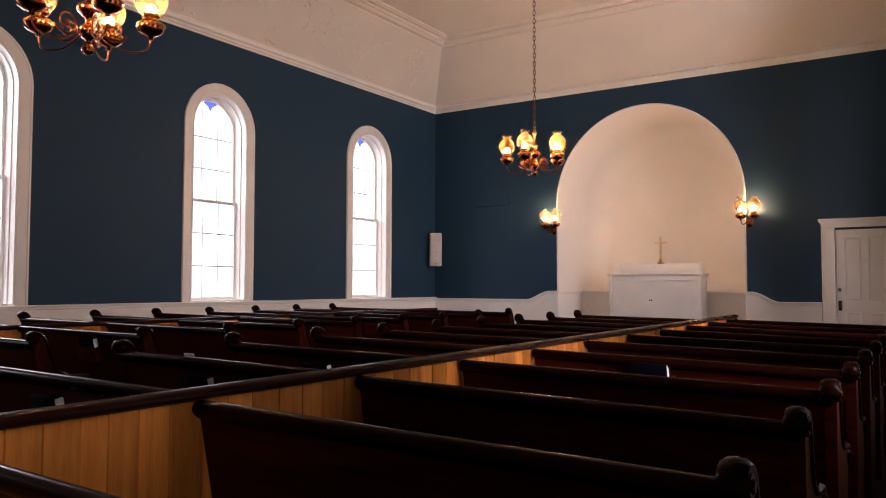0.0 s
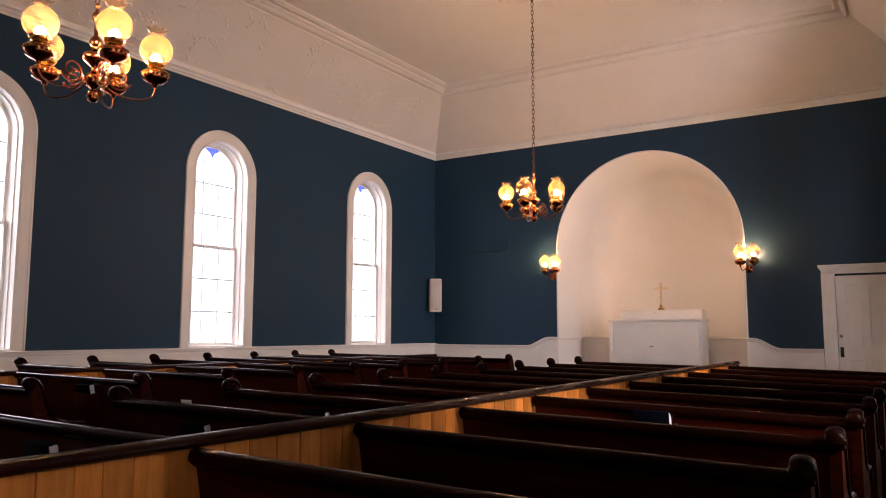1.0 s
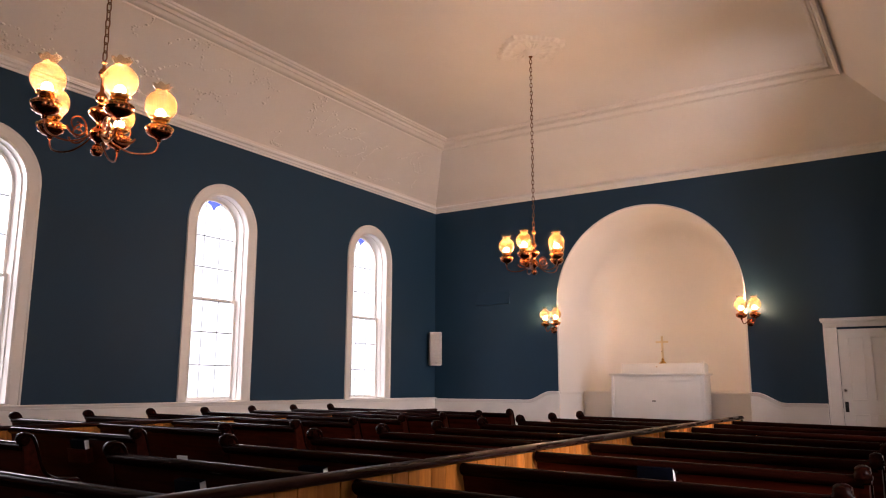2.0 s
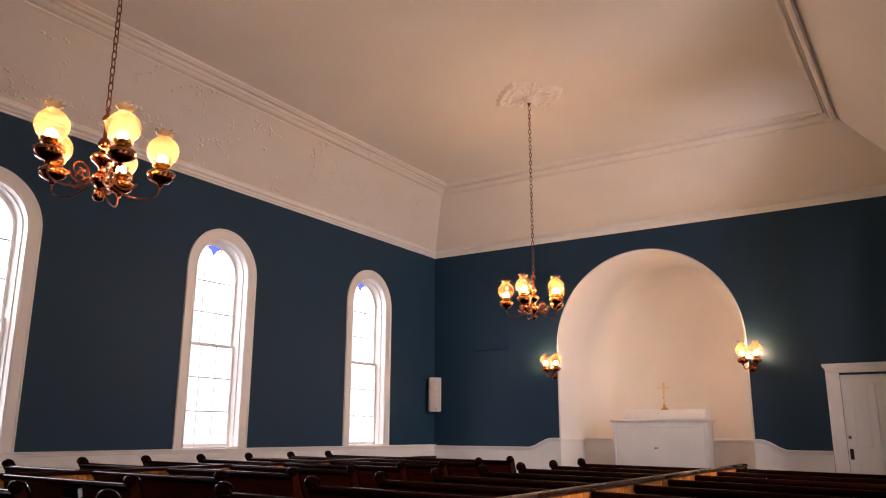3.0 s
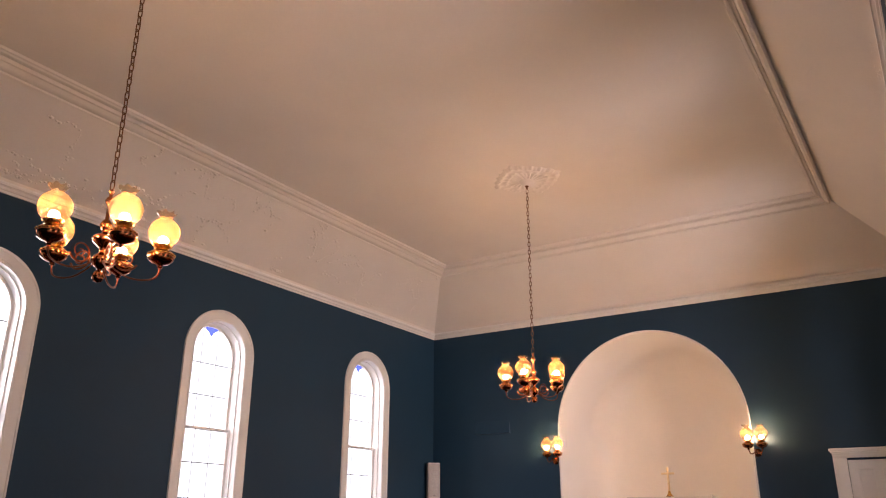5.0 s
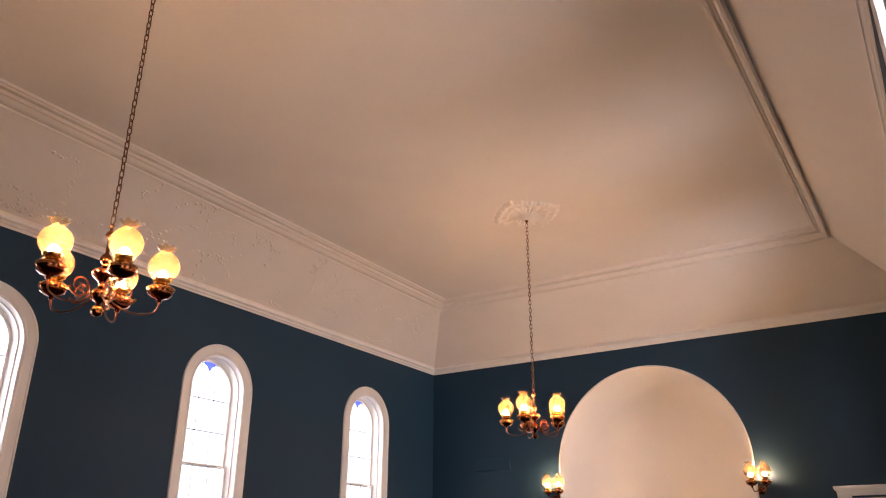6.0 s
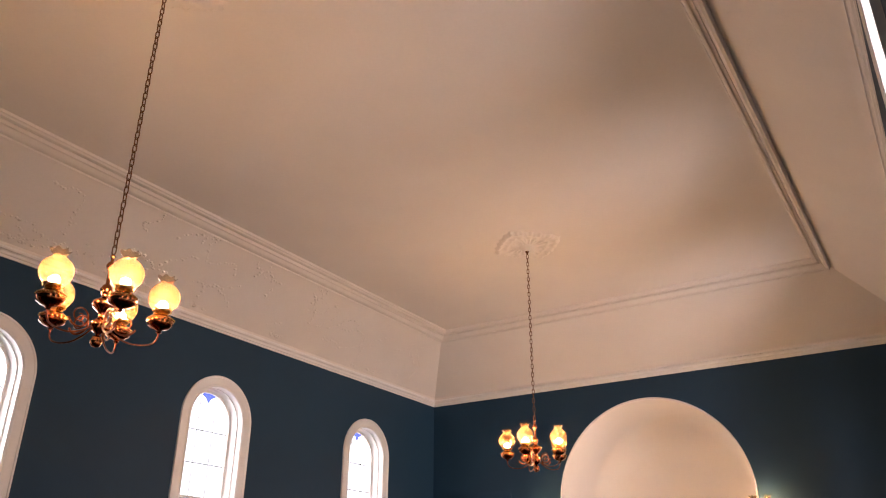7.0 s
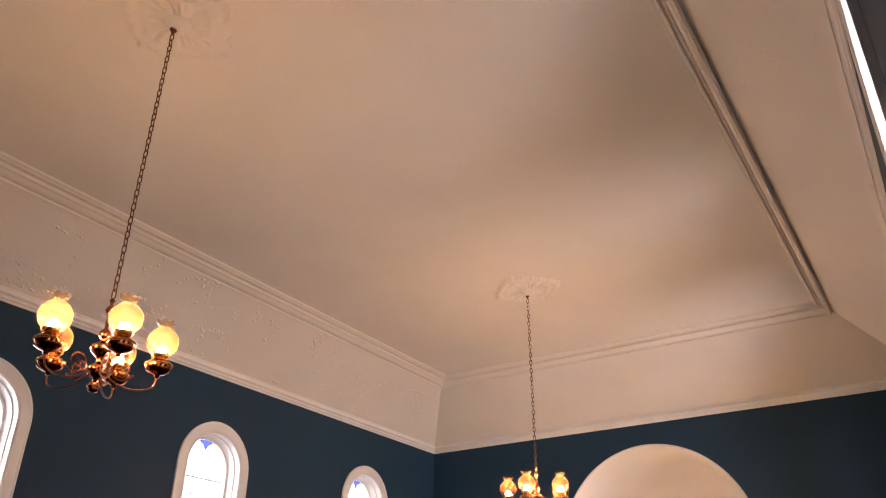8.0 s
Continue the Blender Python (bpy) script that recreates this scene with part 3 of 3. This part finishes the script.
# ---------------- lamps ----------------
def globe_parts(parent, at):
    """A font, gallery ring, glowing globe and ruffled chimney top, its globe centred on at."""
    x, y, z = at
    m = Matrix.Translation(at)
    prof = [(0.012, -0.275), (0.02, -0.268), (0.016, -0.256), (0.028, -0.248), (0.058, -0.238), (0.085, -0.217), (0.094, -0.192), (0.090, -0.168), (0.076, -0.152), (0.05, -0.142), (0.04, -0.136)]
    fo = part("font", lathe(B(), prof, 28), COPPER, parent, "polished copper oil-lamp bowl", m)
    bm = B()
    for k in range(18):
        a = 2 * math.pi * k / 18
        bmesh.ops.create_icosphere(bm, subdivisions=1, radius=0.0105, matrix=Matrix.Translation((0.0915 * math.cos(a), 0.0915 * math.sin(a), -0.174)))
    part("bead_band", bm, GOLD, fo)
    prof = [(0.036, -0.144), (0.046, -0.138), (0.042, -0.130), (0.056, -0.122), (0.064, -0.112), (0.068, -0.098), (0.058, -0.094)]
    part("gallery", lathe(B(), prof, 24, wave=lambda a, r, z: (r * (1 + 0.05 * math.cos(12 * a)), z)), GOLD, parent, "pierced gilt gallery ring", m)
    prof = [(0.050, -0.104)] + [(0.112 * math.sin(t), -0.112 * math.cos(t)) for t in [math.radians(q) for q in range(28, 157, 8)]] + [(0.044, 0.104), (0.022, 0.108), (0.0015, 0.109)]
    gb = part("globe", lathe(B(), prof, 28), GLOBEGLASS, parent, "glowing amber etched glass globe", m, 180)
    bulb = [(0.0, -0.030)] + [(0.034 * math.sin(radians(q)), -0.064 + 0.034 * math.cos(radians(q))) for q in range(20, 180, 20)] + [(0.0, -0.098)]
    part("bulb", lathe(B(), bulb, 16), BULBGLOW, gb, "glowing bulb", None, 180)
    prof = [(0.043, 0.1), (0.040, 0.108), (0.042, 0.118), (0.050, 0.130), (0.060, 0.141), (0.066, 0.152)]

    def frill(a, r, z):
        k = max(z - 0.106, 0) / 0.044
        return r * (1 + 0.13 * k * math.cos(7 * a)), z + 0.008 * k * math.sin(7 * a + 0.6)
    ru = part("ruffle", lathe(B(), prof, 84, wave=frill), RUFFLE, parent, "clear ruffled glass rim", m, 180)
    ru.visible_shadow = False


def scroll_points(cx, cz, r0, r1, a0, a1, n=18):
    return [(cx + (r0 + (r1 - r0) * k / n) * math.cos(math.radians(a0 + (a1 - a0) * k / n)), cz + (r0 + (r1 - r0) * k / n) * math.sin(math.radians(a0 + (a1 - a0) * k / n))) for k in range(n + 1)]


def smooth_path(pts, n=6):
    """Catmull-Rom through points."""
    out = []
    for i in range(len(pts) - 1):
        p0, p1, p2, p3 = [Vector(pts[max(0, min(j, len(pts) - 1))]) for j in (i - 1, i, i + 1, i + 2)]
        for k in range(n):
            t = k / n
            out.append(0.5 * ((2 * p1) + (p2 - p0) * t + (2 * p0 - 5 * p1 + 4 * p2 - p3) * t * t + (3 * p1 - p0 - 3 * p2 + p3) * t ** 3))
    return out + [Vector(pts[-1])]


def chandelier(x, y, phase, label):
    RG, ZG, top = 0.395, 3.272, 6.17
    c = thing("chandelier", label, "chandelier", Matrix.Translation((x, y, 0.016)), "chandeliers along the room's axis")
    prof = [(0.0, 2.842), (0.03, 2.852), (0.044, 2.885), (0.03, 2.92), (0.014, 2.93), (0.02, 2.945), (0.05, 2.965), (0.062, 3.0), (0.05, 3.035), (0.022, 3.055), (0.02, 3.09), (0.034, 3.105), (0.072, 3.14), (0.08, 3.165), (0.066, 3.185), (0.026, 3.205), (0.018, 3.225), (0.03, 3.24), (0.044, 3.27), (0.03, 3.30), (0.014, 3.315), (0.013, 3.42), (0.024, 3.43), (0.034, 3.455), (0.024, 3.48), (0.012, 3.49), (0.012, 3.52), (0.022, 3.53), (0.012, 3.545), (0.0, 3.55)]
    part("stem", lathe(B(), prof, 28), COPPER, c, "turned copper stem with ball finial", None, 65)
    for k in range(5):
        a = phase + 72 * k
        m = pose(0, 0, 0, 0, 0, a)
        pts = [(0.045, 0, 3.00), (0.10, 0, 2.95), (0.19, 0, 2.905), (0.28, 0, 2.895), (0.36, 0, 2.915), (0.390, 0, 2.955), (RG, 0, 3.01)]
        arm = part("arm", tube(B(), smooth_path(pts), 0.0065, 8), AGED, c, "", m)
        sc = [(p, 0, q) for p, q in scroll_points(0.16, 3.03, 0.012, 0.085, 60, 700, 40)]
        part("scroll", tube(B(), sc, [0.004 + 0.004 * j / 40 for j in range(41)], 6), AGED, arm)
        ra = radians(a)
        globe_parts(c, (RG * math.cos(ra), RG * math.sin(ra), ZG))
    # chain
    bm = B()
    oval = [(0.0165 * math.cos(t), 0, 0.027 * math.sin(t) + (0.012 if math.sin(t) > 0 else -0.012)) for t in [2 * math.pi * j / 14 for j in range(14)]]
    tube(bm, oval, 0.0050, 6, True)
    first = part("chain_link", bm, CHAIN, c, "", pose(0, 0, 3.585, 0, 0, 20), 180)
    z, k = 3.585 + 0.062, 1
    while z < top - 0.05:
        again(first, c, pose(0, 0, z, 0, 0, 20 + 90 * (k % 2)))
        z, k = z + 0.062, k + 1
    part("ceiling_hook", lathe(B(), [(0.0, 6.10), (0.012, 6.10), (0.016, 6.13), (0.03, 6.145), (0.034, 6.165), (0.02, 6.18), (0.018, 6.215)], 16), CHAIN, c, "dark hook below the rose")
    return c


chandelier(AX - 0.018, 2.985, 56, "copper chandelier with five lit amber globes")
chandelier(AX, 9.773, 60, "copper chandelier with five lit globes near the niche")


def sconce(x):
    s = thing("wall_sconce", "copper double wall sconce with lit amber globes", "wall lamp", Matrix.Translation((x, YF - 0.001, 0)), "sconces beside the niche")
    part("backplate", lathe(B(), [(0.0, 0.03), (0.03, 0.026), (0.055, 0.014), (0.07, 0.004), (0.07, 0.0)], 24), COPPER, s, "", pose(0, 0, 2.44, 90, 0, 0))
    part("stem", tube(B(), smooth_path([(0, -0.01, 2.44), (0, -0.08, 2.42), (0, -0.14, 2.45), (0, -0.16, 2.50)]), 0.011, 8), COPPER, s)
    for k in (-1, 1):
        arm = smooth_path([(0, -0.15, 2.47), (k * 0.05, -0.155, 2.42), (k * 0.09, -0.16, 2.42), (k * 0.116, -0.16, 2.49)])
        part("arm", tube(B(), arm, 0.009, 8), AGED, s)
        globe_parts(s, (k * 0.116, -0.16, 2.755))
    return s


sconce(AX - 1.94)
sconce(AX + 1.92)


# ---------------- ceiling roses ----------------
def ceiling_rose(x, y):
    def height(r, a):
        lobe = 0.5 + 0.5 * math.cos(8 * a)
        rim = 0.47 + 0.10 * (0.5 + 0.5 * math.cos(4 * a)) ** 2 * (0.88 + 0.12 * math.cos(28 * a)) + 0.012 * math.cos(20 * a)
        if r > rim:
            return 0.0, rim
        u = r / rim
        h = 0.014 + 0.022 * math.exp(-((u - 0.86) / 0.06) ** 2) + 0.016 * math.exp(-((u - 0.62) / 0.05) ** 2)
        h += 0.014 * (0.5 + 0.5 * math.cos(16 * a + 5 * u)) * (1 - abs(2 * u - 1)) + 0.012 * lobe * math.exp(-((u - 0.75) / 0.1) ** 2)
        h += 0.012 * math.cos(40 * a) * math.exp(-((u - 0.93) / 0.07) ** 2) + 0.010 * math.sin(24 * a + 9 * u) * math.exp(-((u - 0.45) / 0.12) ** 2)
        h += 0.055 * math.exp(-(u / 0.26) ** 2)
        return 1.05 * h * min(1.0, (1 - u) * 14 + 0.15), rim
    bm = B()
    rows, segs = [], 160
    for j in range(27):
        row = []
        for k in range(segs):
            a = 2 * math.pi * k / segs
            rim = height(0, a)[1]
            r = rim * (0.0 + j / 26) if j else 0.004
            h = height(min(r, rim * 0.999), a)[0] if j < 26 else -0.01
            row.append((r * math.cos(a), r * math.sin(a), -h))
        rows.append(row)
    loft(bm, rows, True, False)
    ob = thing("ceiling_rose", "white plaster ceiling rose of acanthus leaves", "ceiling rose", Matrix.Translation((x, y, ZC)), "roses above the chandeliers")
    part("leaf_disc", bm, PLASTER, ob, smooth=60)
    part("boss", lathe(B(), [(0.125, -0.045), (0.112, -0.066), (0.09, -0.075), (0.075, -0.098), (0.045, -0.116), (0.0, -0.120)], 24), PLASTER, ob, smooth=60)


ceiling_rose(AX, 3.01)
ceiling_rose(AX, 9.773)


# ---------------- dividers ----------------
def divider(x, y0, y1, z, label):
    d = thing("pew_divider", label, "partition", Matrix.Translation((x, 0, z + 0.0)), "partitions between the pews")
    prof = [(0.046 * math.cos(radians(q)), 0.929 + 0.024 * math.sin(radians(q))) for q in range(-10, 191, 20)] + [(-0.040, 0.919), (-0.026, 0.911), (0.026, 0.911), (0.040, 0.919)]
    bm = B()
    loft(bm, [[(u, y, v) for u, v in prof] for y in (y0 - 0.02, y1 + 0.02)])
    part("cap_rail", bm, CAPY, d, "dark varnished cap rail")
    part("base_rail", box(B(), -0.03, 0.03, y0, y1, 0.0, 0.09, 0.006), CAPY, d)
    part("end_post", box(B(), -0.035, 0.035, y1 - 0.03, y1 + 0.012, 0.0, 0.910, 0.006), CAPY, d)
    widths, y = [0.125, 0.105, 0.14, 0.09, 0.115], y0
    metas = {}
    k = 0
    while y < y1 - 0.05:
        w = widths[(k * 3 + k // 4) % 5]
        w = min(w, y1 - 0.031 - y)
        key = round(w, 4)
        m = Matrix.Translation((0.0015 * ((k * 7) % 3 - 1), y, 0))
        if key in metas:
            again(metas[key], d, m)
        else:
            metas[key] = part("board", box(B(), -0.014, 0.014, 0.0018, w - 0.0018, 0.088, 0.914, 0.003), BOARD, d, "", m)
        y += w
        k += 1
    return d


divider(-2.15, -1.4, 9.95, 0.0, "honey pine board partition with dark cap")
divider(-7.2, -1.4, 10.85, -0.02, "honey pine board partition between far pews")


# ---------------- pews ----------------
def pew_end_curve():
    pts = [(-0.035, 0, 0.925), (-0.03, 0, 0.955), (0.0, 0, 0.972), (0.04, 0, 0.965), (0.075, 0, 0.93), (0.10, 0, 0.87), (0.125, 0, 0.79), (0.17, 0, 0.70), (0.25, 0, 0.65), (0.35, 0, 0.635), (0.42, 0, 0.63), (0.455, 0, 0.60), (0.455, 0, 0.56), (0.425, 0, 0.545)]
    return [(p[0], p[2]) for p in smooth_path(pts, 5)]


def pew(length, s, rise):
    """A pew that runs from the partition to its scrolled end; s is the way it runs along x."""
    p = thing("pew", "dark-stained wooden pew with scrolled end and rounded top rail", "pew", None, "rows of pews")
    lean = 0.19

    def yb(z):
        return lean * (0.9 - z) / 0.9

    def span(a, b):
        return (s * a, s * b)
    bm = B()
    loft(bm, [[(x, yb(0.02), 0.02), (x, yb(0.895), 0.895), (x, yb(0.895) + 0.024, 0.895), (x, yb(0.02) + 0.024, 0.02)] for x in span(0.0155, length - 0.02)])
    part("backrest", bm, PEW, p)
    prof = [(0.004 + 0.031 * math.cos(radians(q)), 0.886 + 0.029 * math.sin(radians(q))) for q in range(-30, 211, 20)] + [(-0.012, 0.862), (0.0, 0.852), (0.028, 0.852), (0.03, 0.864)]
    bm = B()
    loft(bm, [[(x, y, z) for y, z in prof] for x in span(0.0165, length - 0.02)])
    part("top_rail", bm, CAP, p, "rounded dark varnished top rail")
    prof = [(0.09, 0.42), (0.46, 0.435), (0.485, 0.43), (0.49, 0.415), (0.48, 0.40), (0.09, 0.385)]
    bm = B()
    loft(bm, [[(x, y, z) for y, z in prof] for x in span(0.0155, length - 0.02)])
    part("seat", bm, PEW, p)
    bm = B()
    a, b = span(0.0155, length - 0.02)
    box(bm, min(a, b), max(a, b), 0.40, 0.42, 0.25, 0.395, 0.003)
    part("seat_apron", bm, PEW, p)
    bm = B()
    a, b = span(0.08, length - 0.06)
    box(bm, min(a, b), max(a, b), yb(0.12) - 0.02, yb(0.12), 0.06, 0.18, 0.004)
    part("kick_rail", bm, PEW, p)
    curve = [(u, v + rise * min(max((v - 0.80) / 0.12, 0), 1)) for u, v in pew_end_curve()]
    ol = [(0.135, 0.0), (0.44, 0.0), (0.44, 0.55)] + [q for q in reversed(curve[9:-8])] + [(-0.012, 0.93 + rise), (0.0, 0.88)]
    bm = slab(ol, [], lambda u, v, w: (s * (length - 0.045 + w), u, v), 0.045)
    end = part("end_panel", bm, PEW, p, smooth=None)
    wd = 0.033
    bm = B()
    rings = []
    for i, (u, v) in enumerate(curve):
        a, c = curve[max(i - 1, 0)], curve[min(i + 1, len(curve) - 1)]
        du, dv = c[0] - a[0], c[1] - a[1]
        ln = math.hypot(du, dv) or 1
        nu, nv = -dv / ln, du / ln
        xc = length - 0.0225
        rings.append([(s * (xc + e), u + nu * h, v + nv * h) for e, h in ((-wd, -0.012), (-wd, 0.002), (-wd * 0.6, 0.012), (0, 0.015), (wd * 0.6, 0.012), (wd, 0.002), (wd, -0.012), (0, -0.016))])
    loft(bm, rings)
    part("arm_moulding", bm, CAP, end, "rounded arm moulding along the end")
    for (u, v, r, e) in ((0.003, 0.93 + rise, 0.038, 0.036), (0.425, 0.588, 0.034, 0.034)):
        prof = [(0.0, -e - 0.006), (r * 0.35, -e - 0.006), (r * 0.45, -e), (r * 0.8, -e), (r, -e + 0.012), (r, e - 0.012), (r * 0.8, e), (r * 0.45, e), (r * 0.35, e + 0.006), (0.0, e + 0.006)]
        part("scroll", lathe(B(), prof, 20), CAP, end, "", pose(s * (length - 0.0225), u, v, 0, 90, 0))
    return p


def place_pews(length, s, x, rows, slope, z0, rise=-0.006):
    first = pew(length, s, rise)
    out = []
    for k, y in enumerate(rows):
        m = pose(x, y, z0, 0, math.degrees(math.atan(slope)), 0)
        if k == 0:
            first.matrix_world = m
            out.append(first)
        else:
            out.append(copy_thing(first, m))
    return out


rowsR = [1.745 + 0.852 * k for k in range(-1, 10)]
rowsM = [1.925 + 0.847 * k for k in range(-1, 10)]
rowsL = [2.97 + 0.884 * k for k in range(-2, 9)]
place_pews(1.775, 1, -2.15, rowsR, 0.018, 0.0, -0.024)
place_pews(1.95, -1, -2.15, rowsM, 0.012, -0.018)
place_pews(1.85, 1, -7.2, rowsL, 0.007, 0.012)
place_pews(1.62, -1, -7.2, rowsL, 0.007, 0.012)


# ---------------- hymnals in their racks ----------------
def rack_and_book(x, y, z, tilt, label):
    r = thing("book_rack", "dark wooden book rack fixed to a pew back", "rack", pose(x, y, z, tilt, 0, 0), "book racks")
    part("shelf", box(B(), -0.13, 0.13, -0.056, -0.002, 0.0, 0.012, 0.003), PEW, r)
    part("front_slat", box(B(), -0.13, 0.13, -0.066, -0.056, 0.0, 0.115, 0.003), PEW, r)
    for k in (-1, 1):
        part("cheek", box(B(), k * 0.124 - 0.006, k * 0.124 + 0.006, -0.056, -0.002, 0.012, 0.115, 0.002), PEW, r)
    b = thing("hymnal", label, "book", pose(x, y, z, tilt, 0, 0), "hymnals in the racks")
    bm = box(B(), -0.10, 0.10, -0.052, -0.048, 0.014, 0.185, 0.0015)
    box(bm, -0.10, 0.10, -0.008, -0.004, 0.014, 0.185, 0.0015)
    box(bm, -0.10, 0.10, -0.052, -0.004, 0.183, 0.188, 0.0015)
    part("cover", bm, BOOKCLOTH, b)
    part("pages", box(B(), -0.094, 0.099, -0.047, -0.009, 0.019, 0.18, 0.001), PAPER, b, "pale page edges")


TILT = 11.9
for x, y in ((-3.32, rowsM[1]), (-3.35, rowsM[2]), (-3.27, rowsM[3]), (-1.385, rowsR[4])):
    rack_and_book(x, y + 0.046, (0.70 if x > -2 else 0.625) - 0.012 * (x + 2.15), TILT, "navy hymnal with pale page edges in a rack")
rack_and_book(-6.07, 3.854 + 0.046, 0.68, TILT, "navy hymnal with pale page edges in a far rack")

bul = thing("bulletin", "folded white paper bulletin in a rack", "paper", pose(-5.93, 4.738 + 0.056, 0.577, TILT, 0, 0))
bm = box(B(), -0.07, 0.07, -0.012, -0.010, 0.0, 0.09)
part("front_leaf", bm, PAPER, bul, smooth=None)
part("back_leaf", box(B(), -0.07, 0.07, -0.008, -0.006, 0.0, 0.093), PAPER, bul, smooth=None)
rb = thing("book_rack", "dark wooden book rack fixed to a pew back", "rack", pose(-5.93, 4.738 + 0.056, 0.565, TILT, 0, 0), "book racks")
part("shelf", box(B(), -0.13, 0.13, -0.056, -0.002, 0.0, 0.0115, 0.003), PEW, rb)
part("front_slat", box(B(), -0.13, 0.13, -0.066, -0.056, 0.0, 0.045, 0.003), PEW, rb)
